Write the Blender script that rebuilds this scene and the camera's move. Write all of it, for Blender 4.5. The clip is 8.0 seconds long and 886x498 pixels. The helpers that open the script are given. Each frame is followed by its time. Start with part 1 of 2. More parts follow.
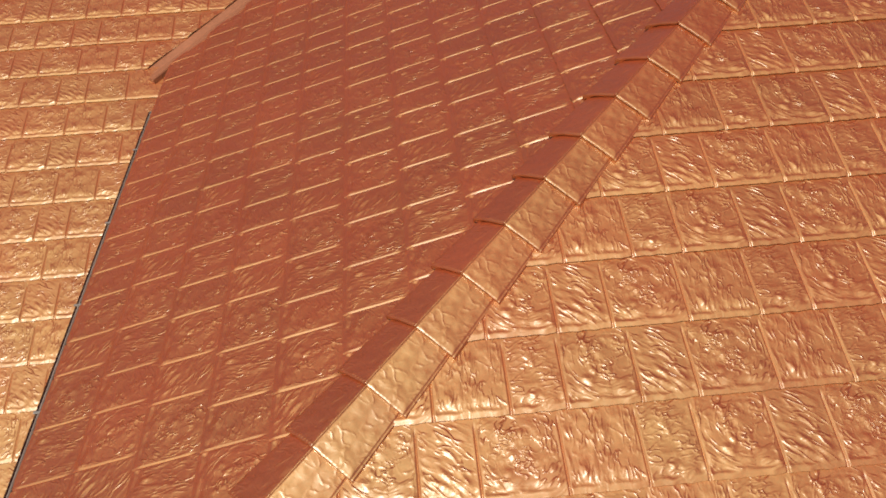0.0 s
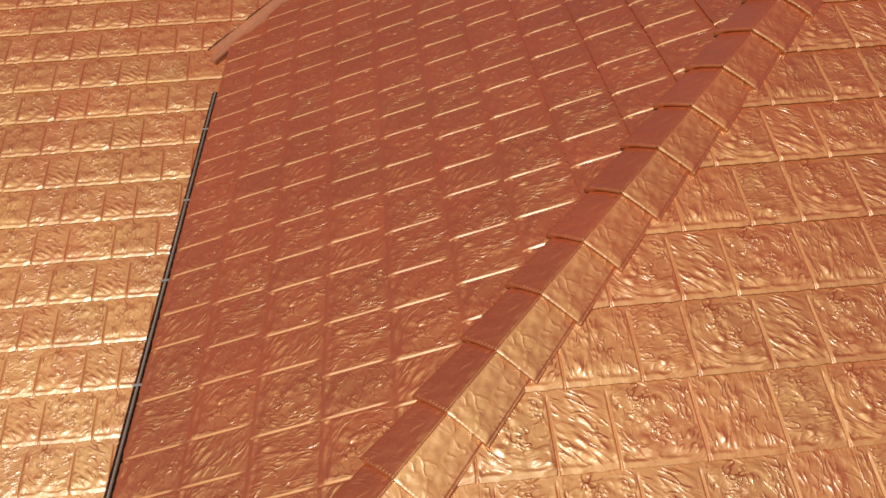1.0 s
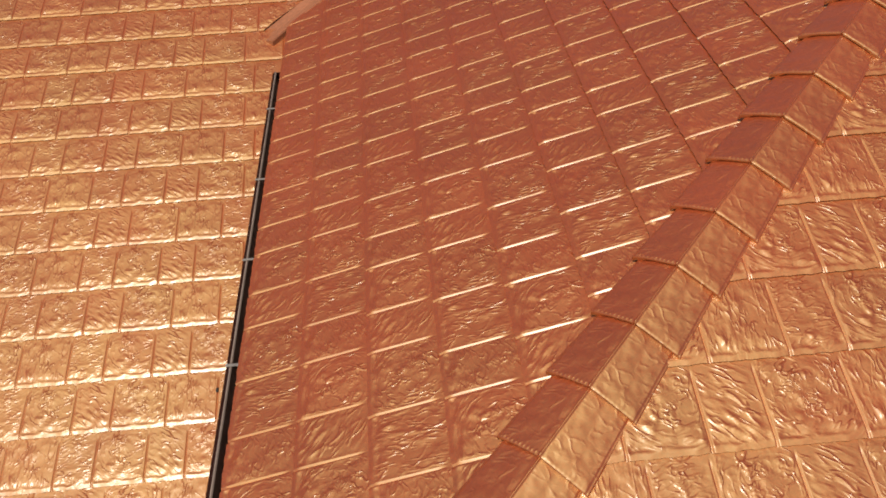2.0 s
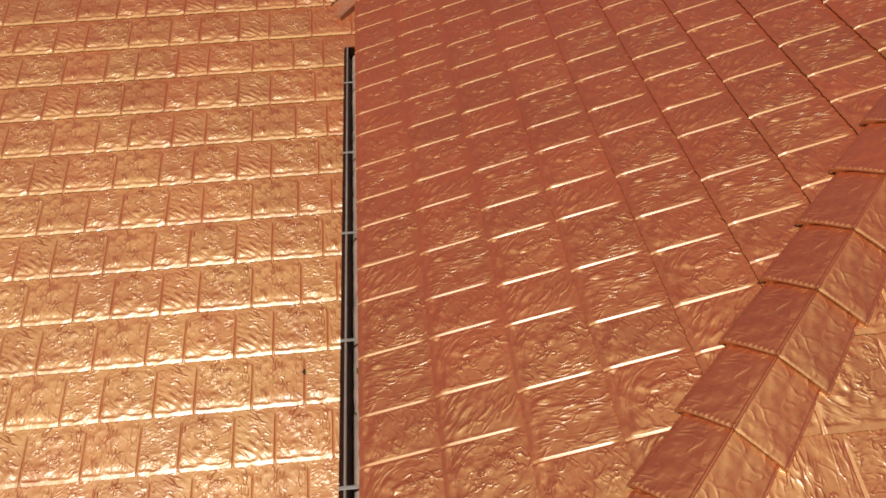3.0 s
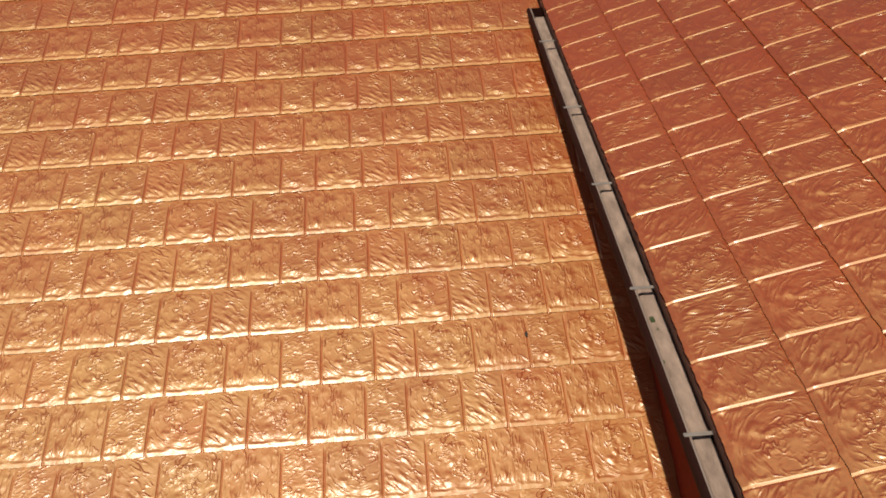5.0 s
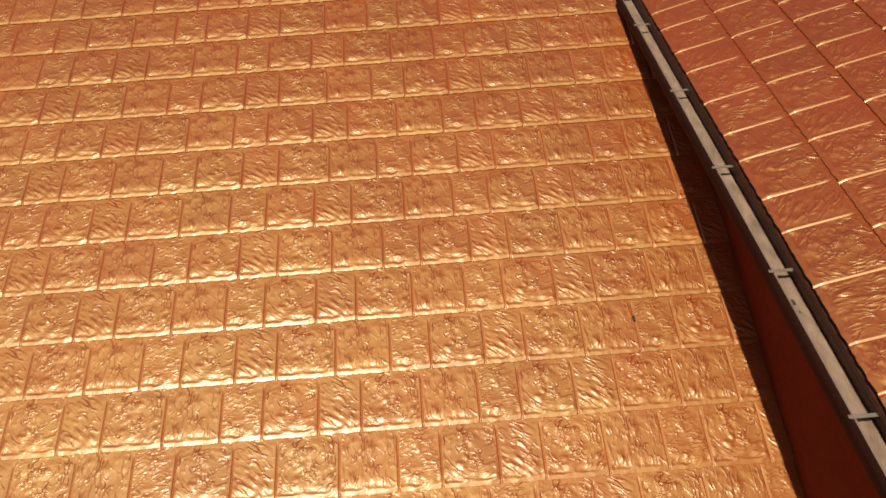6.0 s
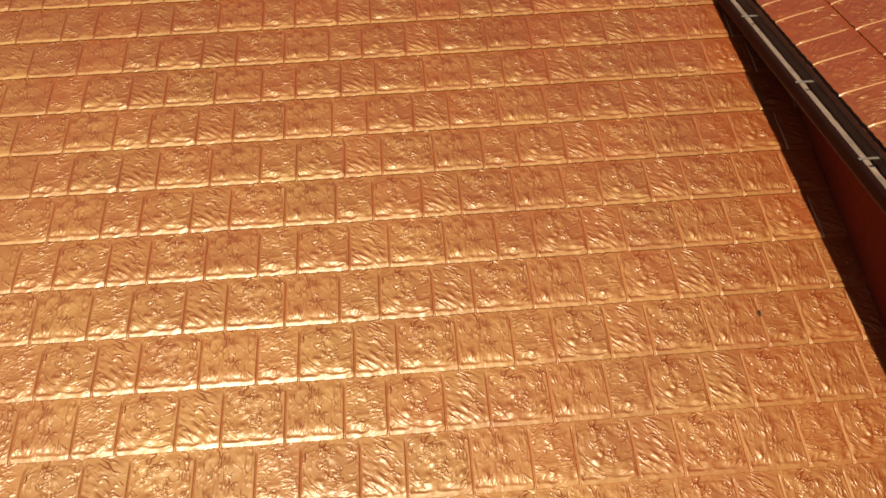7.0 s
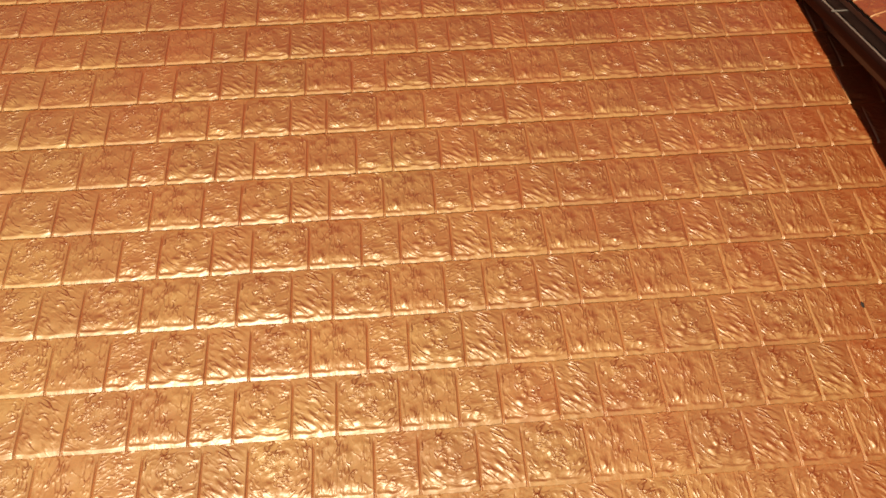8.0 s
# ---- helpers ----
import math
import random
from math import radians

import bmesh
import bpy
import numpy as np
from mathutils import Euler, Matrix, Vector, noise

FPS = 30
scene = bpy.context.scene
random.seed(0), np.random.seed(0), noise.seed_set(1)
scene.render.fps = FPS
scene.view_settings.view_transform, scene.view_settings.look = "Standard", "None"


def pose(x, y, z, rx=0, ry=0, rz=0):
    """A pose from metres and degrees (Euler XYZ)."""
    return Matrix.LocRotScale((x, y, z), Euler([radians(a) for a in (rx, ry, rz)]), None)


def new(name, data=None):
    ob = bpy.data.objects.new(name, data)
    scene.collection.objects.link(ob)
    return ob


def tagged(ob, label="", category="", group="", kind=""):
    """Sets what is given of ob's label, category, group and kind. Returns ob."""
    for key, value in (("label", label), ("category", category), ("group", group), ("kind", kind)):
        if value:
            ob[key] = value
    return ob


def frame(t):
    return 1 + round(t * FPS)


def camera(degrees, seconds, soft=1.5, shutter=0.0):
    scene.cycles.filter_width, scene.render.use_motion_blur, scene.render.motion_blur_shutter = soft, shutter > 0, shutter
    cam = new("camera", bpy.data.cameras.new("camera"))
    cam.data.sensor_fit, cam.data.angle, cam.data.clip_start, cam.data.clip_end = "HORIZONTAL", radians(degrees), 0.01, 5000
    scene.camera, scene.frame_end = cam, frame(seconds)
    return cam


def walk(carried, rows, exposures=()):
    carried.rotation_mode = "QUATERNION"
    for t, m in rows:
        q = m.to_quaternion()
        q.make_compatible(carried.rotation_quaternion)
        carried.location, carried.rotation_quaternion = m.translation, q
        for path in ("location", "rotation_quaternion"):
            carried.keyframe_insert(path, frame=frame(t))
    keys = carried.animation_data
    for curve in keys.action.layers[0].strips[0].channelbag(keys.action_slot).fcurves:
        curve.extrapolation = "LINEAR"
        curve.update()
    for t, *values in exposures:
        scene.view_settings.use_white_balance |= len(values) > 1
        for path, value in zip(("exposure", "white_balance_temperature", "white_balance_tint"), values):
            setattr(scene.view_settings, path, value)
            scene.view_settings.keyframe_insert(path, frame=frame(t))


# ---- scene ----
cam = camera(61.0, 8.0, 1.8)
PATH = [
    (0.0, 1.8454, 0.0284, 2.7638, 47.998, 1.886, -5.244),
    (0.5, 1.6027, 0.0313, 2.7325, 47.893, 1.866, -5.205),
    (1.0, 1.3820, 0.0109, 2.6701, 47.910, 1.851, -5.102),
    (1.5, 1.1549, 0.0259, 2.6055, 47.900, 1.856, -5.097),
    (2.0, 0.9175, 0.0754, 2.5192, 47.895, 1.789, -5.136),
    (2.5, 0.6614, 0.1316, 2.4188, 47.909, 1.642, -5.189),
    (3.0, 0.3745, 0.1651, 2.3237, 47.929, 1.441, -5.253),
    (3.5, 0.0612, 0.1766, 2.2372, 48.018, 1.224, -5.296),
    (4.0, -0.2263, 0.2267, 2.1322, 48.364, 1.149, -5.151),
    (4.5, -0.4839, 0.2234, 2.0780, 48.577, 1.509, -4.640),
    (5.0, -0.7132, 0.2095, 2.0676, 48.360, 2.169, -4.046),
    (5.5, -0.9412, 0.2082, 2.0743, 47.911, 2.750, -3.581),
    (6.0, -1.2024, 0.2241, 2.0744, 47.542, 2.846, -3.411),
    (6.5, -1.5301, 0.2610, 2.0485, 47.475, 2.255, -3.635),
    (7.0, -1.9116, 0.3105, 1.9999, 47.564, 1.548, -4.077),
    (7.5, -2.2183, 0.3348, 1.9615, 47.587, 1.151, -4.356),
    (8.0, -2.4821, 0.3125, 1.9941, 47.420, 1.044, -4.192),
]
walk(cam, [(t, pose(*row)) for t, *row in PATH], [(0.0, 0.0, 6500, 10), (4.7, 0.0, 6500, 10), (5.8, -0.14, 8100, 10), (8.0, -0.12, 8100, 10)])

# ---- world, sun ----
SUN = Vector((-0.227, -0.42, 0.93)).normalized()
world = bpy.data.worlds.new("sky")
scene.world = world
world.use_nodes = True
wn = world.node_tree
sky = wn.nodes.new("ShaderNodeTexSky")
sky.sky_type = "NISHITA"
sky.sun_disc = False
sky.sun_elevation = math.asin(SUN.z)
sky.sun_rotation = math.atan2(SUN.x, SUN.y)
sky.air_density, sky.dust_density, sky.ozone_density = 1.0, 1.2, 1.0
bg = wn.nodes["Background"]
bg.inputs["Strength"].default_value = 0.052
wn.links.new(sky.outputs[0], bg.inputs[0])
sun = new("sun", bpy.data.lights.new("sun", "SUN"))
sun.data.energy = 4.0
sun.data.angle = radians(0.53)
sun.data.color = (1.0, 0.93, 0.8)
sun.rotation_euler = SUN.to_track_quat("Z", "Y").to_euler()


# ---- materials ----
class Nodes:
    def __init__(self, name):
        self.mat = bpy.data.materials.new(name)
        self.mat.use_nodes = True
        self.t = self.mat.node_tree
        self.bsdf = self.t.nodes["Principled BSDF"]

    def add(self, kind, **inputs):
        n = self.t.nodes.new("ShaderNode" + kind)
        for k, v in inputs.items():
            n.inputs[k.replace("_", " ")].default_value = v
        return n

    def link(self, a, b):
        self.t.links.new(a, b)

    def noise(self, scale, detail=3.0, rough=0.55, coord="Object", stretch=(1, 1, 1), distort=0.0):
        tc = self.add("TexCoord")
        mp = self.add("Mapping")
        mp.inputs["Scale"].default_value = stretch
        self.link(tc.outputs[coord], mp.inputs[0])
        n = self.add("TexNoise", Scale=scale, Detail=detail, Roughness=rough, Distortion=distort)
        self.link(mp.outputs[0], n.inputs["Vector"])
        return n

    def ramp(self, src, stops):
        r = self.add("ValToRGB")
        el = r.color_ramp.elements
        while len(el) < len(stops):
            el.new(0.5)
        for e, (p, c) in zip(el, stops):
            e.position = p
            e.color = (*c, 1) if len(c) == 3 else c
        self.link(src, r.inputs[0])
        return r

    def mix(self, mode, fac, a, b):
        m = self.t.nodes.new("ShaderNodeMix")
        m.data_type = "RGBA"
        m.blend_type = mode
        if isinstance(fac, (int, float)):
            m.inputs[0].default_value = fac
        else:
            self.link(fac, m.inputs[0])
        for sock, v in ((m.inputs[6], a), (m.inputs[7], b)):
            if isinstance(v, tuple):
                sock.default_value = (*v, 1)
            else:
                self.link(v, sock)
        return m.outputs[2]

    def bump(self, src, strength, distance, before=None):
        b = self.add("Bump", Strength=strength, Distance=distance)
        self.link(src, b.inputs["Height"])
        if before:
            self.link(before.outputs[0], b.inputs["Normal"])
        return b


def roof_paint(name, kind="", sheet=False):
    """Copper-brown metallic roof paint, with the fine pressed grain of one kind of stone."""
    n = Nodes(name)
    geo = n.add("NewGeometry")
    patch = n.add("TexNoise", Scale=1.7, Detail=4.0, Roughness=0.6)
    n.link(geo.outputs["Position"], patch.inputs["Vector"])
    grain = n.noise(110, 4, 0.6)
    info = n.add("ObjectInfo")
    base = n.ramp(patch.outputs[0], [(0.3, (0.325, 0.052, 0.016)), (0.55, (0.355, 0.060, 0.019)), (0.75, (0.385, 0.070, 0.023))])
    tone = n.ramp(geo.outputs["Random Per Island"] if sheet else info.outputs["Random"], [(0.0, (0.94, 0.94, 0.94)), (1.0, (1.05, 1.05, 1.05))])
    col = n.mix("MULTIPLY", 1.0, base.outputs[0], tone.outputs[0])
    speck = n.ramp(grain.outputs[0], [(0.35, (0.84, 0.84, 0.84)), (0.65, (1.1, 1.1, 1.1))])
    col = n.mix("MULTIPLY", 1.0, col, speck.outputs[0])
    # pressed grain: thin uneven crests drawn out along the run of the folds, or round a middle
    tc = n.add("TexCoord")
    first = n.add("Mapping")
    n.link(tc.outputs["UV" if kind in WIDTHS else "Object"], first.inputs[0])
    second = n.add("Mapping")
    turn, stretch, depth, middle = {
        "diagonal": (-52, (30, 11, 30), 0.0028, None), "upright": (4, (37, 15, 30), 0.0025, None), "mottled": (0, (35, 2.3, 30), 0.0028, (0.45, 0.58)),
        "print": (0, (32, 1.7, 30), 0.0028, (0.62, 0.66)), "plain": (80, (36, 21, 30), 0.0024, None),
        "cap": (80, (22, 16, 30), 0.0012, None)}.get(kind, (20, (26, 18, 30), 0.0022, None))
    if middle:
        first.inputs["Location"].default_value = (-middle[0] * WIDTHS[kind], -middle[1] * COURSE, 0)
        parts = n.add("SeparateXYZ")
        n.link(first.outputs[0], parts.inputs[0])
        far = n.add("VectorMath")
        far.operation = "LENGTH"
        n.link(first.outputs[0], far.inputs[0])
        angle = n.add("Math")
        angle.operation = "ARCTAN2"
        n.link(parts.outputs[0], angle.inputs[0])
        n.link(parts.outputs[1], angle.inputs[1])
        polar = n.add("CombineXYZ")
        n.link(far.outputs["Value"], polar.inputs[0])
        n.link(angle.outputs[0], polar.inputs[1])
        n.link(polar.outputs[0], second.inputs[0])
    else:
        first.inputs["Rotation"].default_value = (0, 0, radians(turn))
        n.link(first.outputs[0], second.inputs[0])
    second.inputs["Scale"].default_value = stretch
    run = n.add("TexNoise", Scale=1.0, Detail=1.3, Roughness=0.5, Distortion=0.4)
    n.link(second.outputs[0], run.inputs["Vector"])
    height = n.ramp(run.outputs[0], [(0.39, (0, 0, 0)), (0.50, (1, 1, 1)), (0.61, (0, 0, 0))]).outputs[0]
    clear = n.add("TexNoise", Scale=13.0, Detail=2.0, Roughness=0.5)
    n.link(tc.outputs["UV" if kind in WIDTHS else "Object"], clear.inputs["Vector"])
    height = n.mix("MULTIPLY", 1.0, height, n.ramp(clear.outputs[0], [(0.40, (0.15, 0.15, 0.15)), (0.60, (1, 1, 1))]).outputs[0])
    if middle:
        calm = n.add("MapRange")
        for k, v in ((1, 0.012), (2, 0.055), (3, 0.1), (4, 1.0)):
            calm.inputs[k].default_value = v
        n.link(far.outputs["Value"], calm.inputs[0])
        height = n.mix("MULTIPLY", 1.0, height, calm.outputs[0])
    if kind in WIDTHS:
        # no grain in the pressed grooves at both ends of a stone
        axes = n.add("SeparateXYZ")
        n.link(tc.outputs["UV"], axes.inputs[0])
        mid = n.add("Math")
        mid.operation = "SUBTRACT"
        mid.inputs[1].default_value = WIDTHS[kind] / 2
        n.link(axes.outputs[0], mid.inputs[0])
        away = n.add("Math")
        away.operation = "ABSOLUTE"
        n.link(mid.outputs[0], away.inputs[0])
        inside = n.add("MapRange")
        for k, v in ((1, WIDTHS[kind] / 2 - 0.018), (2, WIDTHS[kind] / 2 - 0.007), (3, 1.0), (4, 0.0)):
            inside.inputs[k].default_value = v
        n.link(away.outputs[0], inside.inputs[0])
        above = n.add("MapRange")
        for k, v in ((1, 0.010), (2, 0.034), (3, 0.15), (4, 1.0)):
            above.inputs[k].default_value = v
        n.link(axes.outputs[1], above.inputs[0])
        height = n.mix("MULTIPLY", 1.0, height, inside.outputs[0])
        height = n.mix("MULTIPLY", 1.0, height, above.outputs[0])
    b1 = n.bump(height, 1.0, depth)
    b2 = n.bump(grain.outputs[0], 0.12, 0.0012, b1)
    n.link(col, n.bsdf.inputs["Base Color"])
    n.bsdf.inputs["Roughness"].default_value = 0.33
    n.bsdf.inputs["Specular IOR Level"].default_value = 0.95
    n.link(b2.outputs[0], n.bsdf.inputs["Normal"])
    flake = n.add("BsdfAnisotropic", Roughness=0.60)
    flake.distribution = "BECKMANN"
    flake.inputs["Color"].default_value = (1.0, 0.79, 0.29, 1)
    n.link(b2.outputs[0], flake.inputs["Normal"])
    mx = n.add("MixShader")
    worn = n.add("TexNoise", Scale=2.6, Detail=5.0, Roughness=0.65)
    n.link(geo.outputs["Position"], worn.inputs["Vector"])
    share = n.add("MapRange")
    for k, v in ((1, 0.32), (2, 0.68), (3, 0.13), (4, 0.235)):
        share.inputs[k].default_value = v
    n.link(worn.outputs[0], share.inputs[0])
    n.link(share.outputs[0], mx.inputs[0])
    n.link(n.bsdf.outputs[0], mx.inputs[1])
    n.link(flake.outputs[0], mx.inputs[2])
    n.link(mx.outputs[0], n.t.nodes["Material Output"].inputs[0])
    return n.mat


def plain(name, colour, rough=0.6, metal=0.0, dirt=(0.7, 1.15), scale=6.0, bump=0.15, stretch=(1, 1, 1), gloss=0.5):
    n = Nodes(name)
    n.bsdf.inputs["Specular IOR Level"].default_value = gloss
    a = n.noise(scale, 5, 0.65, stretch=stretch)
    b = n.noise(scale * 14, 3, 0.6)
    r = n.ramp(a.outputs[0], [(0.3, tuple(c * dirt[0] for c in colour)), (0.7, tuple(c * dirt[1] for c in colour))])
    s = n.ramp(b.outputs[0], [(0.3, (0.85, 0.85, 0.85)), (0.7, (1.1, 1.1, 1.1))])
    n.link(n.mix("MULTIPLY", 1.0, r.outputs[0], s.outputs[0]), n.bsdf.inputs["Base Color"])
    n.bsdf.inputs["Roughness"].default_value = rough
    n.bsdf.inputs["Metallic"].default_value = metal
    n.link(n.bump(b.outputs[0], bump, 0.003).outputs[0], n.bsdf.inputs["Normal"])
    return n.mat


COURSE = 0.294                 # exposed height of a course
PANEL = 1.26                   # length of a pressed panel of five stones
WIDTHS = {"plain": 0.204, "print": 0.272, "diagonal": 0.210, "mottled": 0.297, "upright": 0.277}
PAINTS = {k: roof_paint("copper_brown_roof_paint_" + k, k) for k in WIDTHS}
PAINT_CAP = roof_paint("copper_brown_roof_paint_cap", "cap")
PAINTS_FAR = {k: roof_paint("copper_brown_roof_paint_sheet_" + k, k, True) for k in WIDTHS}
PAINT_FAR = roof_paint("copper_brown_roof_paint_sheet", "", True)
DECK = plain("roof_underlay", (0.03, 0.022, 0.02), 0.8)
FLASHING = plain("valley_flashing_paint", (0.42, 0.16, 0.08), 0.4, 0.15, (0.9, 1.1), 3.0)
GUTTER_IN = plain("weathered_gutter_inside", (0.095, 0.050, 0.036), 0.75, 0.0, (0.5, 1.3), 22.0, 0.5, (1, 0.3, 1))
SILT = plain("dry_gutter_silt", (0.42, 0.30, 0.24), 0.9, 0.0, (0.55, 1.15), 26.0, 1.0, (1, 0.35, 1))
LIP = plain("worn_gutter_lip", (0.36, 0.27, 0.225), 0.5, 0.0, (0.7, 1.15), 14.0, 0.1, (1, 0.25, 1))
MOSS = plain("green_moss", (0.06, 0.085, 0.03), 0.95, 0.0, (0.6, 1.3), 60.0, 0.8)
GUTTER_OUT = plain("brown_gutter_paint", (0.026, 0.008, 0.006), 0.8, 0.0, (0.75, 1.2), 5.0, 0.1, (1, 0.3, 1), 0.08)
GUTTER_FACE = plain("dark_red_gutter_face", (0.045, 0.008, 0.005), 0.85, 0.0, (0.75, 1.2), 5.0, 0.1, (1, 0.3, 1), 0.1)
STRAP = plain("galvanised_strap", (0.46, 0.40, 0.35), 0.4, 0.5, (0.8, 1.1), 20.0)
FASCIA = plain("brown_fascia_paint", (0.11, 0.035, 0.022), 0.5, 0.0, (0.85, 1.1), 3.0)
WALL = plain("red_brown_siding", (0.17, 0.020, 0.008), 0.8, 0.0, (0.85, 1.1), 2.0, 0.1, (1, 1, 1), 0.1)
GROUND = plain("dry_lawn", (0.09, 0.10, 0.04), 0.9, 0.0, (0.6, 1.3), 0.6)


# ---- small mesh tools ----
def smooth(a, b, x):
    x = min(1, max(0, (x - a) / (b - a)))
    return x * x * (3 - 2 * x)


def mesh_object(name, bm, material, smooth=False):
    me = bpy.data.meshes.new(name)
    bm.normal_update()
    bm.to_mesh(me)
    bm.free()
    me.materials.append(material)
    if smooth:
        me.shade_smooth()
    return new(name, me)


def part(name, bm, material, parent, label="", smooth=False):
    ob = mesh_object(name, bm, material, smooth)
    ob.parent = parent
    if label:
        tagged(ob, label)
    return ob


def slab(points, thick):
    """A plate below a flat polygon."""
    bm = bmesh.new()
    top = [bm.verts.new(p) for p in points]
    low = [bm.verts.new((p[0], p[1], p[2] - thick)) for p in points]
    bm.faces.new(top)
    bm.faces.new(low[::-1])
    for i in range(len(top)):
        j = (i + 1) % len(top)
        bm.faces.new((top[i], low[i], low[j], top[j]))
    bmesh.ops.recalc_face_normals(bm, faces=bm.faces)
    return bm


def box(a, b, bevel=0.0):
    bm = bmesh.new()
    bmesh.ops.create_cube(bm, size=1.0)
    for v in bm.verts:
        v.co = Vector([(p + q) / 2 + c * (q - p) for p, q, c in zip(a, b, v.co)])
    if bevel:
        bmesh.ops.bevel(bm, geom=bm.edges[:], offset=bevel, segments=2, affect="EDGES", profile=0.6)
    return bm


def swept(profile, y0, y1, closed=False):
    """A profile of (x, z) pushed along y."""
    bm = bmesh.new()
    a = [bm.verts.new((x, y0, z)) for x, z in profile]
    b = [bm.verts.new((x, y1, z)) for x, z in profile]
    for i in range(len(profile) - (0 if closed else 1)):
        j = (i + 1) % len(profile)
        bm.faces.new((a[i], a[j], b[j], b[i]))
    if closed:
        bm.faces.new(a[::-1])
        bm.faces.new(b)
    bmesh.ops.recalc_face_normals(bm, faces=bm.faces)
    return bm


# ---- the roof's figures ----
S = 1 / 3                      # pitch 4 in 12
N = math.sqrt(1 + S * S)
HIP = -0.07                    # the hip's x - y
VALLEY = 5.33                  # the valley's y - x
Z_WEST, Z_LOWER = 0.0, -1.76
EAVE_X, EAVE_Y = 0.155, 0.24
WALL_X = 0.385


def facet_matrix(right, up, normal, origin):
    m = Matrix.Identity(4)
    for i, v in enumerate((right, up, normal, origin)):
        for j in range(3):
            m[j][i] = v[j]
    return m


SOUTH = facet_matrix((1, 0, 0), (0, 1 / N, S / N), (0, -S / N, 1 / N), (0, 0, 0))
WEST = facet_matrix((0, -1, 0), (1 / N, 0, S / N), (-S / N, 0, 1 / N), (0, 0, Z_WEST))
LOWER = facet_matrix((1, 0, 0), (0, 1 / N, S / N), (0, -S / N, 1 / N), (0, 0, Z_LOWER - 0.012))


# ---- the five pressed stones ----
def ramp_up(a, b, x):
    return min(1, max(0, (x - a) / (b - a)))


def crease(a, b, wide, long, k=0.0):
    """Sharp uneven crests that run along b, some wide apart in a, 0 to 1."""
    return max(0.0, 1 - 2.4 * abs(noise.noise(Vector((a / wide, b / long, 5.3 + k))))) ** 1.8


def relief(kind, u, v, w):
    """Height of the pressed stone, in metres."""
    nz = lambda s, k=0.0: noise.noise(Vector((u * s + k, v * s - k, 3.7 + k)))
    # where the folds stand out; between them the stone is nearly smooth
    here = 0.15 + 0.85 * smooth(-0.12, 0.28, nz(15, 11))
    if kind == "print":
        # arcs round the upper middle, fine strokes inside them
        x, y = u - w * 0.62, COURSE * 0.66 - v
        r = math.hypot(x, y)
        arcs = crease(r + 0.006 * nz(16), 0.10 * math.atan2(x, y), 0.036, 0.10) * smooth(0.04, 0.09, r)
        strokes = crease(u * 0.80 + v * 0.60, v * 0.80 - u * 0.60, 0.030, 0.08, 2.0) * (1 - smooth(0.08, 0.13, r))
        return 0.0072 * arcs * here + 0.0030 * strokes * here + 0.0030 * nz(12, 5)
    if kind == "diagonal":
        # wavy folds that fall to the right
        s = u * 0.60 + v * 0.80 + 0.5 * (u - w / 2) ** 2 + 0.006 * nz(14)
        strong = 0.2 + 0.8 * smooth(-0.25, 0.25, nz(11, 4) + 0.30 - 1.2 * (u / w) * (v / COURSE))
        return 0.0082 * crease(s, u * 0.80 - v * 0.60, 0.036, 0.13, 1.0) * strong * (0.3 + 0.7 * here) + 0.0026 * nz(10, 7)
    if kind == "mottled":
        x, y = u - w * 0.45, v - COURSE * 0.58
        r = math.hypot(x, y)
        swirl = crease(r, 0.06 * math.atan2(y, x), 0.034, 0.06, 3.0) * (1 - smooth(0.08, 0.12, r))
        return 0.0048 * swirl * here + 0.0042 * max(0.0, nz(33, 1)) * (0.4 + 0.6 * here) + 0.0040 * nz(14, 6)
    if kind == "upright":
        rows = crease(u + 0.006 * nz(14), v, 0.032, 0.12, 4.0) * (1 - smooth(0.19, 0.24, v))
        return 0.0056 * rows * here + 0.0038 * max(0.0, nz(30, 2)) * smooth(0.16, 0.22, v) + 0.0026 * nz(13, 3)
    smile = crease(v - 1.1 * (u - w * 0.45) ** 2, u, 0.032, 0.12, 6.0) * (1 - smooth(0.08, 0.14, v))
    knobs = max(0.0, nz(36, 8)) * smooth(0.35, 0.6, u / w)
    return 0.0052 * smile * here + 0.0036 * knobs + 0.0036 * nz(12)


def flat_coordinates(me, places):
    """Keep each vertex's place on its own stone as the mesh's UV map."""
    layer = me.uv_layers.new(name="on_the_stone")
    loops = np.zeros(len(me.loops), np.int32)
    me.loops.foreach_get("vertex_index", loops)
    layer.data.foreach_set("uv", np.array(places, np.float32)[loops].ravel())


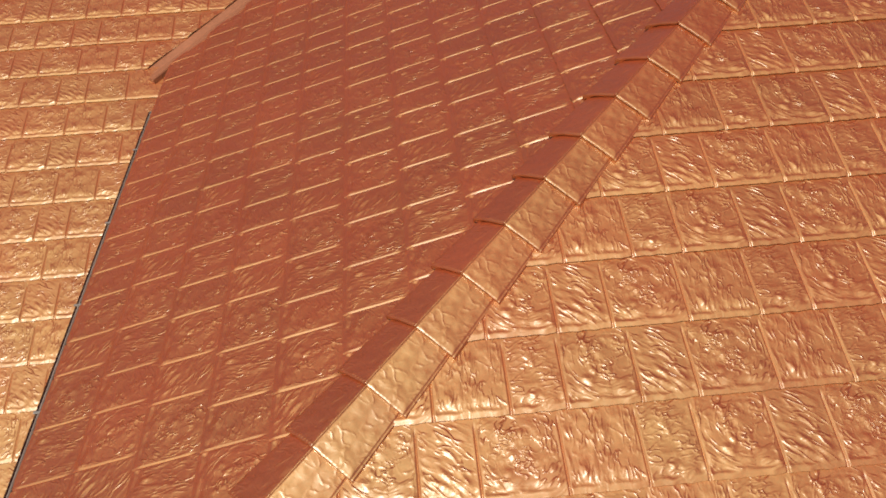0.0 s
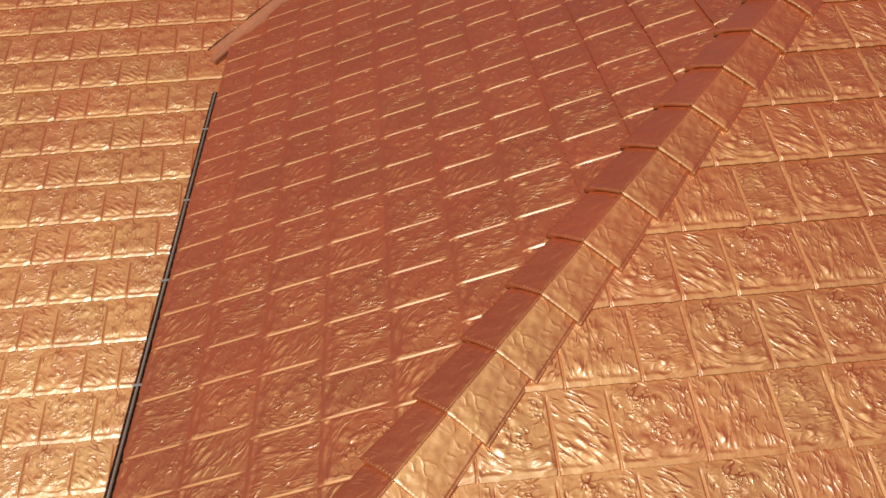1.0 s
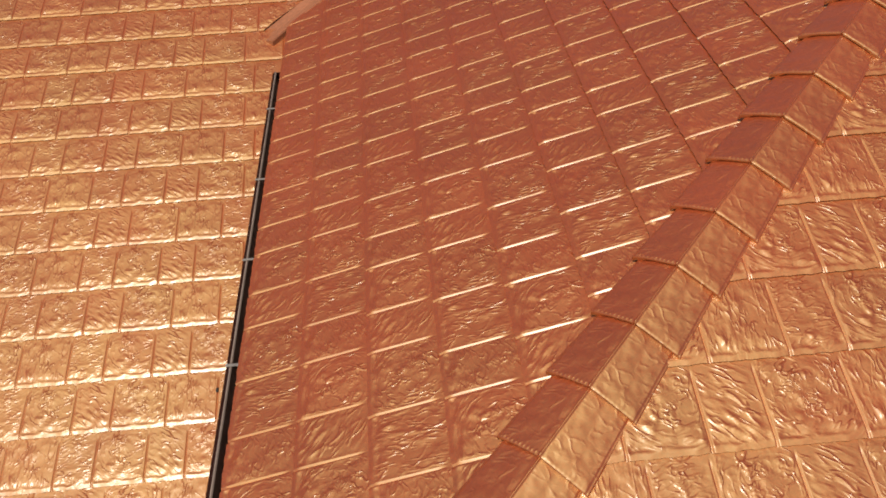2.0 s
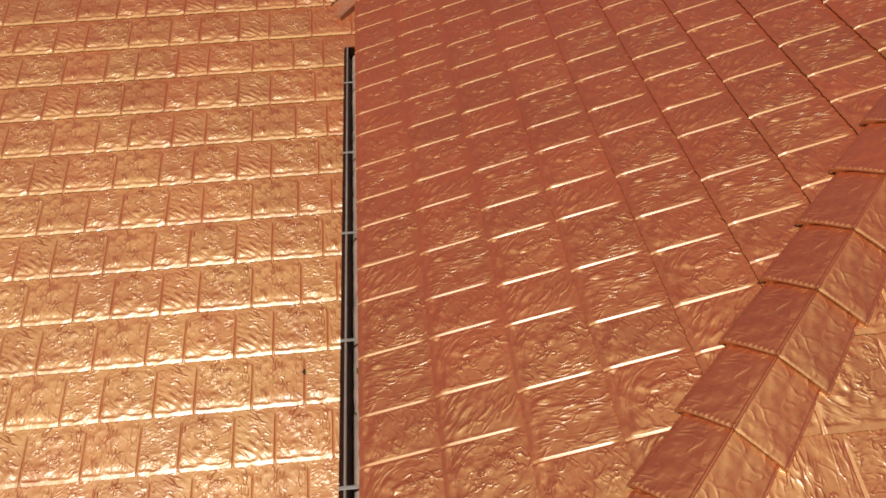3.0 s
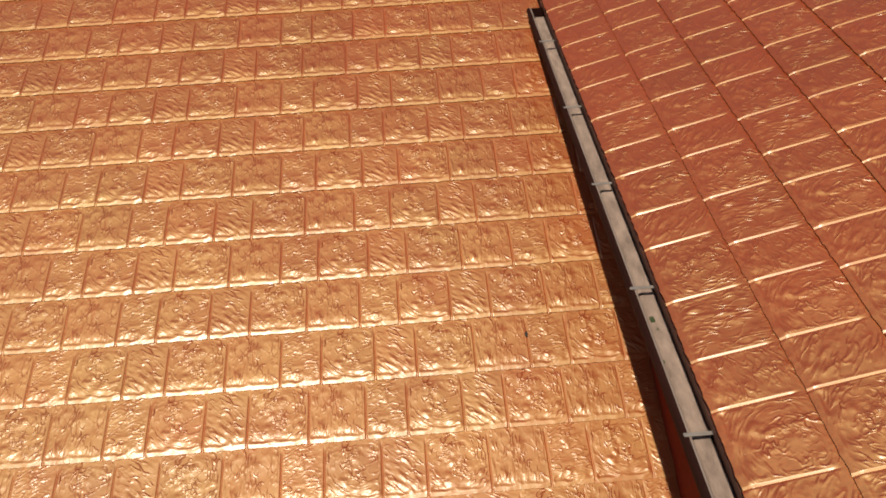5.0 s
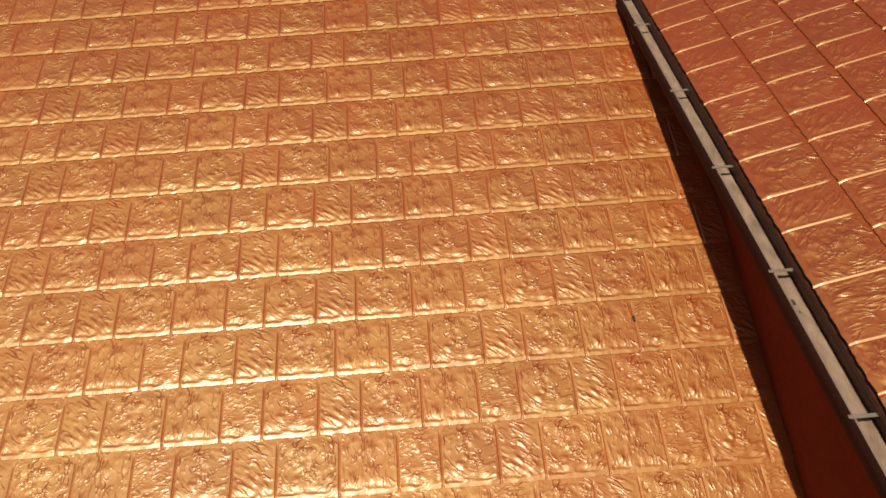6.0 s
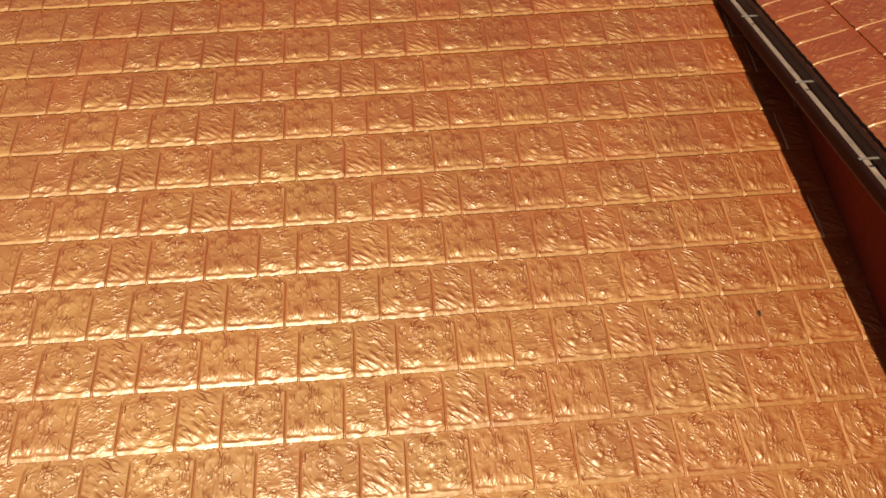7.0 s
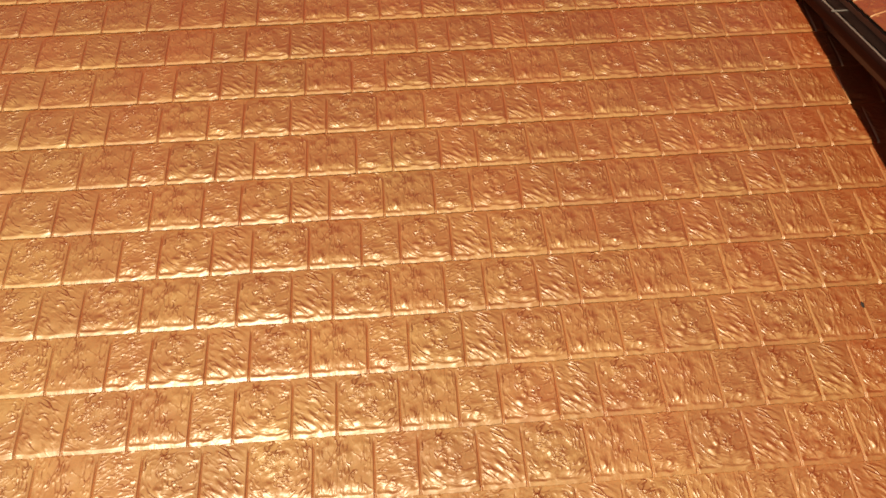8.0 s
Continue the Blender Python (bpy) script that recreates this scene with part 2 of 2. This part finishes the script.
def stone_data(kind, fine):
    """One stone of a panel: x along the course, y up the slope, z off the roof."""
    w = WIDTHS[kind]
    k = 31 if fine else 9
    edge = [0.0, 0.0015, 0.0050, 0.008, 0.012, 0.018]
    us = edge + [0.018 + (w - 0.036) * i / k for i in range(1, k)] + [w - e for e in reversed(edge)]
    vs = [0.0, 0.005, 0.010, 0.015, 0.020, 0.025] + [0.025 + (COURSE - 0.031) * i / k for i in range(1, k + 1)] + [COURSE + 0.02]
    verts, faces = [], []
    ragged = [0.0036 * noise.noise(Vector((u * 40, w * 9, 0.5))) for u in us]
    for j, v in enumerate(vs):
        for i, u in enumerate(us):
            d = min(u, w - u)
            fade = 1 - smooth(0.245, 0.285, v)
            waver = 0.0012 * noise.noise(Vector((w * 31, v * 45, 6.5)))
            taper = 1 - 0.55 * v / COURSE
            side = min(smooth(0.0012, 0.0012 + (0.0058 + waver) * taper, u), smooth(0.0012, 0.0048 + waver, w - u))
            # the lip: a flat strip below a scalloped step
            step = 0.0215 + 0.008 * noise.noise(Vector((u * 24, w * 5, 1.5))) + 0.003 * noise.noise(Vector((u * 70, w * 5, 2.5)))
            body = smooth(step - 0.004, step + 0.008, v)
            lip = ramp_up(0.0, step, v)
            scoop = math.exp(-((v - step - 0.013) / 0.010) ** 2) * min(1.2, max(0.0, 0.6 + 1.2 * noise.noise(Vector((u * 11, w * 13, 4.5)))))
            inner = smooth(0.004, 0.020, d) * body * fade
            dome = (1 - abs(2 * u / w - 1) ** 4) * smooth(0.0, 0.09, v)
            z = 0.0105 - 0.0165 * v / COURSE + 0.0030 * dome * fade - (0.0066 - 0.0026 * v / COURSE) * (1 - side) * fade - 0.0010 * (1 - body) - 0.0060 * (1 - lip)
            z += -0.0056 * scoop * smooth(0.006, 0.02, d) + (relief(kind, u, v, w) - 0.002) * inner
            verts.append((u, v - 0.006 + (ragged[i] * (1 - smooth(0, 0.03, v)) if 0 < d else 0), z))
    nu = len(us)
    for j in range(len(vs) - 1):
        for i in range(nu - 1):
            a = j * nu + i
            faces.append((a, a + 1, a + nu + 1, a + nu))
    first = len(verts)
    for i in range(nu):
        x, y, z = verts[i]
        verts += [(x, y, z), (x, y + 0.004, z - 0.0105)]
        if i:
            a = first + 2 * i
            faces.append((a - 1, a + 1, a, a - 2))
    me = bpy.data.meshes.new("stone_" + kind)
    me.from_pydata(verts, [], faces)
    flat_coordinates(me, [v[:2] for v in verts])
    me.shade_smooth()
    return me


FINE = {k: stone_data(k, True) for k in WIDTHS}
COARSE = {k: stone_data(k, False) for k in WIDTHS}
for kind, me in FINE.items():
    me.materials.append(PAINTS[kind])


def course_stones(q0, courses, phases, u0, u1, drift=0.0):
    """Where the stones of a slope lie: kind, u, q."""
    out = []
    for c in range(courses):
        first = phases[c] if c < len(phases) else phases[c % 2] + drift * c
        u = first + PANEL * math.floor((u0 - first) / PANEL)
        while u < u1:
            for kind, w in WIDTHS.items():
                if u + w > u0 and u < u1:
                    out.append((kind, u, q0 + c * COURSE))
                u += w
    return out


def lay(roof, m, stones, cuts, near, label, most=300):
    """Lay the stones on a slope. cuts: (point, outward direction) in plan, where the slope ends. near: the plan point round which each stone is a piece of its own."""
    kept = []
    for kind, u, q in stones:
        w = WIDTHS[kind]
        corners = [m @ Vector((a, b, 0)) for a in (u, u + w) for b in (q, q + COURSE)]
        middle = m @ Vector((u + w / 2, q + COURSE / 2, 0))
        crossed, out = [], False
        for point, way in cuts:
            side = [(c.x - point[0]) * way[0] + (c.y - point[1]) * way[1] for c in corners]
            if min(side) > 0:
                out = True
            elif max(side) > 0:
                crossed.append((point, way))
        if not out:
            kept.append(((middle.x - near[0]) ** 2 + (middle.y - near[1]) ** 2, kind, u, q, crossed))
    kept.sort(key=lambda k: k[0])
    verts, faces, places, kinds = [], [], [], []
    for i, (_, kind, u, q, crossed) in enumerate(kept):
        place = m @ Matrix.Translation((u, q, 0))
        me = (FINE if i < most else COARSE)[kind]
        if crossed:
            bm = bmesh.new()
            bm.from_mesh(me)
            back = place.inverted()
            for point, way in crossed:
                bmesh.ops.bisect_plane(bm, geom=bm.verts[:] + bm.edges[:] + bm.faces[:], plane_co=back @ Vector((*point, 0)),
                                       plane_no=back.to_3x3() @ Vector((*way, 0)), clear_outer=True)
            me = me.copy()
            bm.to_mesh(me)
            bm.free()
            if not me.polygons:
                continue
        if i < most:
            ob = new("shingle", me)
            ob.parent = roof
            ob.matrix_basis = place
        else:
            n = len(verts)
            verts += [place @ v.co for v in me.vertices]
            places += [v.co[:2] for v in me.vertices]
            kinds += [list(WIDTHS).index(kind)] * len(me.polygons)
            faces += [tuple(n + a for a in p.vertices) for p in me.polygons]
    if faces:
        me = bpy.data.meshes.new("far_shingles")
        me.from_pydata(verts, [], faces)
        flat_coordinates(me, places)
        me.shade_smooth()
        for kind in WIDTHS:
            me.materials.append(PAINTS_FAR[kind])
        me.polygons.foreach_set("material_index", np.array(kinds, np.int32))
        ob = new("far_shingles", me)
        ob.parent = roof
        tagged(ob, label, kind="stuff")


# ---- house and ground ----
RIDGE_X, FAR_X = 5.1, 10.05
RIDGE_Z = S * RIDGE_X + Z_WEST
LOW_Y0, LOW_X0, LOW_RIDGE = 0.5, -8.0, RIDGE_X + VALLEY
on_south = lambda x, y: (x, y, S * y - 0.022)
on_west = lambda x, y: (x, y, S * x + Z_WEST - 0.022)
on_lower = lambda x, y: (x, y, S * y + Z_LOWER - 0.036)

ground = tagged(mesh_object("ground", box((-300, -300, -5.2), (300, 300, -5.0)), GROUND), "dry green lawn round the house", "ground", kind="structure")
roof_south = tagged(mesh_object("roof_south", slab([on_south(EAVE_X, EAVE_Y), on_south(FAR_X, EAVE_Y), on_south(RIDGE_X, RIDGE_X - HIP)], 0.08), DECK),
                    "copper-brown metal shingle roof slope, sunlit and golden", "roof", kind="structure")
roof_west = tagged(mesh_object("roof_west", slab([on_west(EAVE_X + 0.02, EAVE_Y), on_west(RIDGE_X, RIDGE_X - HIP), on_west(RIDGE_X, RIDGE_X + VALLEY), on_west(EAVE_X + 0.02, EAVE_X + VALLEY)], 0.05), DECK),
                   "red-brown metal shingle roof slope above a gutter", "roof", kind="structure")
roof_lower = tagged(mesh_object("roof_lower", slab([on_lower(LOW_X0, LOW_Y0), on_lower(WALL_X, LOW_Y0), on_lower(WALL_X, WALL_X + VALLEY), on_lower(RIDGE_X, LOW_RIDGE), on_lower(LOW_X0, LOW_RIDGE)], 0.08), DECK),
                    "golden-brown metal shingle lower roof slope", "roof", kind="structure")
back = slab([(LOW_X0, LOW_RIDGE, RIDGE_Z - 0.03), (FAR_X, LOW_RIDGE, RIDGE_Z - 0.03), (FAR_X, LOW_RIDGE + 9, RIDGE_Z - 3.0), (LOW_X0, LOW_RIDGE + 9, RIDGE_Z - 3.0)], 0.1)
tagged(mesh_object("roof_north", back, PAINT_FAR), "plain red-brown metal rear roof slope", "roof", kind="structure")
east = slab([(RIDGE_X, RIDGE_X - HIP, RIDGE_Z - 0.03), (FAR_X, EAVE_Y, 0.03), (FAR_X, LOW_RIDGE, 0.03), (RIDGE_X, LOW_RIDGE, RIDGE_Z - 0.03)], 0.08)
tagged(mesh_object("roof_east", east, PAINT_FAR), "plain red-brown metal side roof slope", "roof", kind="structure")
tagged(mesh_object("wall_west", box((WALL_X, 0.75, -5.0), (WALL_X + 0.2, 5.6, -0.22)), WALL), "red-brown siding wall in deep shade under the eave", "wall", kind="structure")
tagged(mesh_object("wall_south", box((WALL_X + 0.2, 0.75, -5.0), (9.5, 0.95, -0.22)), WALL), "red-brown siding wall below the hipped roof", "wall", kind="structure")
tagged(mesh_object("wall_lower_south", box((LOW_X0 + 0.5, 1.0, -5.0), (WALL_X, 1.2, -1.55)), WALL), "red-brown siding wall below the lower roof", "wall", kind="structure")
tagged(mesh_object("wall_lower_west", box((LOW_X0 + 0.5, 1.2, -5.0), (LOW_X0 + 0.7, 19, -1.55)), WALL), "red-brown siding side wall", "wall", kind="structure")
tagged(mesh_object("wall_east", box((9.3, 0.95, -5.0), (9.5, 19, -0.22)), WALL), "red-brown siding side wall", "wall", kind="structure")
tagged(mesh_object("wall_north", box((LOW_X0 + 0.7, 18.8, -5.0), (9.3, 19, -1.3)), WALL), "red-brown siding rear wall", "wall", kind="structure")
tagged(mesh_object("soffit", box((0.235, EAVE_Y, -0.215), (WALL_X - 0.002, 5.3, -0.20)), FASCIA), "dark brown boarded soffit", "soffit", kind="structure")
tagged(mesh_object("fascia", box((0.212, EAVE_Y, -0.235), (0.233, 5.25, 0.018)), FASCIA), "dark brown painted fascia board", "fascia", kind="structure")
tagged(mesh_object("drip_edge", swept([(EAVE_X + 0.016, -0.006), (EAVE_X + 0.012, 0.027), (EAVE_X + 0.12, 0.055), (EAVE_X + 0.12, 0.050), (EAVE_X + 0.020, 0.022), (EAVE_X + 0.021, -0.006)], EAVE_Y, 5.3, True), FASCIA),
       "thin brown metal drip edge under the shingles", "trim", kind="structure")

# ---- gutter ----
G0, G1 = EAVE_Y, 4.85
DX, DZ = -0.010, 0.032        # the gutter's shift from its drawing
LIP_Z = -0.062
moved = lambda profile: [(x + DX, z + DZ) for x, z in profile]
gutter = tagged(new("gutter"), "weathered brown metal gutter along the upper eave", "gutter")
outer = [(0.208, -0.165), (0.140, -0.165), (0.128, -0.160), (0.112, -0.146), (0.102, -0.126), (0.097, -0.106), (0.094, -0.090), (0.0915, LIP_Z - 0.022)]
inner = [(0.2080, -0.160), (0.140, -0.160), (0.135, -0.153), (0.128, -0.144), (0.121, -0.125), (0.116, -0.105), (0.112, -0.083), (0.1082, LIP_Z - 0.003)]
part("trough", swept(moved(inner), G0, G1), GUTTER_IN, gutter, "grimy dark brown trough inside")
part("front_face", swept(moved(outer), G0, G1), GUTTER_FACE, gutter, "dark red-brown front face")
part("back_flange", swept(moved([(0.2085, -0.165), (0.2085, -0.03)]), G0, G1), FASCIA, gutter, "dark brown back flange")
part("rolled_lip", swept(moved([(0.091, LIP_Z - 0.024), (0.090, LIP_Z - 0.010), (0.093, LIP_Z - 0.003), (0.098, LIP_Z + 0.003), (0.109, LIP_Z + 0.005), (0.109, LIP_Z + 0.001), (0.100, LIP_Z - 0.002), (0.096, LIP_Z - 0.010)]), G0, G1, True), GUTTER_OUT, gutter, "broad dark brown outer lip")
part("hem", swept(moved([(0.1092, LIP_Z + 0.005), (0.1110, LIP_Z + 0.008), (0.1145, LIP_Z + 0.007), (0.1185, LIP_Z + 0.002), (0.1175, LIP_Z - 0.006), (0.1095, LIP_Z - 0.002)]), G0, G1, True), LIP, gutter, "worn pale inner hem")
cap_bm = box((0.110 + DX, G1, -0.165 + DZ), (0.208 + DX, G1 + 0.003, LIP_Z + DZ))
part("end_cap", cap_bm, GUTTER_OUT, gutter)
for y in (0.90, 1.57, 2.245, 2.925, 3.60, 4.36):
    part("strap", box((0.092 + DX, y - 0.007, LIP_Z + DZ + 0.0085), (0.200, y + 0.007, LIP_Z + DZ + 0.0125), 0.0015), STRAP, gutter, "pale metal hanger strap")



def silt():
    """Dried silt banked against the back of the trough, with a ragged front edge."""
    bm = bmesh.new()
    rows = []
    for i in range(181):
        y = G0 + 0.01 + (G1 - G0 - 0.02) * i / 180
        edge = 0.134 + 0.007 * noise.noise(Vector((0, y * 3.1, 4))) + 0.007 * noise.noise(Vector((0, y * 16, 1))) + DX
        back = 0.206 + 0.002 * noise.noise(Vector((3, y * 9, 1))) + DX
        row = []
        for k in range(9):
            f = k / 8
            x = edge + (back - edge) * f
            z = -0.150 + 0.030 * smooth(0.0, 0.25, f) + 0.004 * noise.noise(Vector((x * 60, y * 30, 2))) + DZ
            row.append(bm.verts.new((x, y, z)))
        rows.append(row)
    for a, b in zip(rows, rows[1:]):
        for k in range(8):
            bm.faces.new((a[k], a[k + 1], b[k + 1], b[k]))
    bmesh.ops.recalc_face_normals(bm, faces=bm.faces)
    return mesh_object("gutter_silt", bm, SILT, True)


def moss(x, y, size):
    """A ragged cushion of moss."""
    bm = bmesh.new()
    bmesh.ops.create_icosphere(bm, subdivisions=3, radius=1.0)
    for v in bm.verts:
        r = 1 + 0.45 * noise.noise(v.co * 2.1 + Vector((x * 50, y, 0))) + 0.25 * noise.noise(v.co * 5.0)
        v.co = Vector((x + v.co.x * r * size * 0.55, y + v.co.y * r * size, -0.092 + max(-0.002, v.co.z * r * size * 0.35)))
    return mesh_object("moss", bm, MOSS, True)


tagged(silt(), "dry grey-beige silt lying in the gutter", "silt")
for x, y, size in ((0.150, 2.135, 0.020), (0.158, 2.085, 0.012), (0.150, 2.00, 0.008), (0.135, 1.93, 0.007)):
    tagged(moss(x, y, size), "small green moss cushion in the gutter", "moss", "moss in the gutter")

# ---- dark lump ----
# a flattened dark lump for the dark spot at this joint
bm = bmesh.new()
bmesh.ops.create_icosphere(bm, subdivisions=2, radius=1.0)
for v in bm.verts:
    r = 1 + 0.35 * noise.noise(v.co * 1.7)
    v.co = LOWER @ Vector((-0.212 + 0.009 * r * v.co.x, 2.930 + 0.017 * r * v.co.y, 0.003 + 0.006 * r * v.co.z))
tagged(mesh_object("dark_lump", bm, DECK, True), "small dark lump at a shingle joint", "debris")

# ---- valley flashing ----
bm = bmesh.new()
line = []
across = [(-0.13, 0.018), (-0.125, 0.024), (-0.010, 0.020), (0.0, 0.026), (0.010, 0.020), (0.105, 0.028), (0.110, 0.018)]
for i in range(2):
    x = (-0.02, 4.2)[i]
    row = []
    for o, h in across:
        px, py = x + o * 0.7071, x + VALLEY - o * 0.7071
        row.append(bm.verts.new((px, py, S * x + Z_WEST - 0.024 + h + S * abs(o) * 0.7071)))
    line.append(row)
for a in range(len(across) - 1):
    bm.faces.new((line[0][a], line[0][a + 1], line[1][a + 1], line[1][a]))
low = [bm.verts.new(v.co + Vector((0.004, 0.004, -0.055))) for v in line[0]]
for a in range(len(across) - 1):
    bm.faces.new((line[0][a], line[0][a + 1], low[a + 1], low[a]))
for a in (0, len(across) - 1):
    far = bm.verts.new(line[1][a].co + Vector((0, 0, -0.055)))
    bm.faces.new((line[0][a], line[1][a], far, low[a]))
bmesh.ops.recalc_face_normals(bm, faces=bm.faces)
tagged(mesh_object("valley_flashing", bm, FLASHING), "smooth orange-brown metal valley flashing between two slopes", "flashing", kind="structure")

# ---- hip caps ----
hip = tagged(new("hip_ridge"), "row of overlapping pressed metal hip caps, golden-brown", "ridge")
H = Vector((1, 1, S)).normalized()
n_south, n_west = Vector((0, -S, 1)).normalized(), Vector((-S, 0, 1)).normalized()
to_south = n_south.cross(H) * (1 if n_south.cross(H).x > 0 else -1)
to_west = n_west.cross(H) * (1 if n_west.cross(H).y > 0 else -1)
CAP_STEP = 0.1945 * math.sqrt(2 + S * S)


def cap_data():
    """A hip cap in the axes of the hip: x to the south wing, y up the hip, z up."""
    side = (to_south - to_west).normalized()
    up = side.cross(H).normalized()
    verts, faces = [], []
    ts = [-1.0 + 2.0 * i / 130 for i in range(131)]
    ls = [0.0, 0.004, 0.008, 0.011, 0.014, 0.018] + [0.018 + (CAP_STEP + 0.012) * i / 26 for i in range(1, 27)]
    wing = 0.176
    for j, l in enumerate(ls):
        for i, t in enumerate(ts):
            d = to_south if t >= 0 else to_west
            p = d * (abs(t) * (wing - 0.024 * l / CAP_STEP))
            x, z = p.dot(side), p.dot(up)
            off = 0.027 + 0.027 * (1 - abs(t) ** 1.3) - 0.016 * l / CAP_STEP
            inner = smooth(0.0, 0.12, 1 - abs(t)) * smooth(0.003, 0.03, l) * smooth(0.03, 0.12, abs(t))
            q = Vector((t * wing * 9 + 4, l * 9, 2.2))
            off += inner * (0.0028 * noise.noise(q * 2.0) + 0.0012 * noise.noise(q * 4.3))
            off += 0.0022 * max(0.0, math.sin(6.283 * abs(t) * wing / 0.0165)) * smooth(0.004, 0.010, l) * (1 - smooth(0.012, 0.019, l)) * (1 - smooth(0.85, 0.95, abs(t))) * (1.0 if t < 0 else 0.25)
            off -= 0.0025 * (1 - smooth(0.0, 0.008, l))
            off += 0.007 * (1 - smooth(0.0, 0.03, abs(t)))
            if abs(t) > 0.94:
                off -= 0.004
            verts.append((x, l, z + off))
    n = len(ts)
    for j in range(len(ls) - 1):
        for i in range(n - 1):
            a = j * n + i
            faces.append((a, a + 1, a + n + 1, a + n))

    def skirt(ids, dx, dy, dz):
        first = len(verts)
        for k, a in enumerate(ids):
            x, y, z = verts[a]
            verts.append((x + dx, y + dy, z - dz - (0.016 * smooth(0.6, 1.0, abs(2 * k / (len(ids) - 1) - 1)) if dy else 0)))
            if k:
                faces.append((ids[k - 1], a, first + k, first + k - 1))
    skirt(list(range(n)), 0, 0.003, 0.011)
    skirt([j * n for j in range(len(ls))], 0, 0, 0.030)
    skirt([j * n + n - 1 for j in range(len(ls))], 0, 0, 0.022)
    me = bpy.data.meshes.new("hip_cap")
    me.from_pydata(verts, [], faces)
    bm = bmesh.new()
    bm.from_mesh(me)
    bmesh.ops.recalc_face_normals(bm, faces=bm.faces)
    bm.to_mesh(me)
    bm.free()
    me.shade_smooth()
    me.materials.append(PAINT_CAP)
    m = Matrix.Identity(4)
    for i, v in enumerate((side, H, up)):
        for j in range(3):
            m[j][i] = v[j]
    return me, m


cap_mesh, cap_axes = cap_data()
for k in range(-10, 16):
    y = 2.313 + 0.1945 * k
    x = y + HIP
    ob = new("hip_cap", cap_mesh)
    ob.parent = hip
    ob.matrix_basis = Matrix.Translation((x, y, S * (x + y - HIP) / 2 - 0.004 + (Z_WEST - 0.0) * 0.5)) @ cap_axes

# ---- shingles ----
d = 0.7071
lay(roof_south, SOUTH, course_stones(3.453 - 11 * COURSE, 19, (0.205, 1.035, 0.775, 0.335, 0.076, 0.90, 0.643, 0.212, 1.203, 0.757, 0.489, 0.103, 1.115, 0.685, 0.415, -0.015, 0.995, 0.555, 0.295), 0.2, 9.9),
    [((HIP + 0.02, 0), (-d, d)), ((RIDGE_X, RIDGE_X - HIP), (d, d))], (2.6, 2.2), "golden-brown pressed metal shingles", 150)
lay(roof_west, WEST, course_stones(0.177, 18, (0.725, 0.254, 1.086, 0.620, 0.178, 0.361, 0.090, 0.940), -10.5, -0.2),
    [((HIP - 0.02, 0), (d, -d)), ((0.12, VALLEY), (-d, d)), ((RIDGE_X, 0), (1, 0))], (1.3, 3.2), "red-brown pressed metal shingles", 250)
LOW_Q = 5.106 - 13 * COURSE
lay(roof_lower, LOWER, course_stones(LOW_Q - 2 * COURSE, 17, (0.260, 1.106), LOW_X0, WALL_X, -0.008), [((WALL_X, 0), (1, 0))], (-1.7, 3.3), "golden-brown pressed metal shingles", 240)
lay(roof_lower, LOWER, course_stones(LOW_Q + 15 * COURSE, 19, (1.00, 0.15), LOW_X0, RIDGE_X, -0.008), [((-0.08, VALLEY), (d, -d))], (-0.6, 5.8), "golden-brown pressed metal shingles", 40)
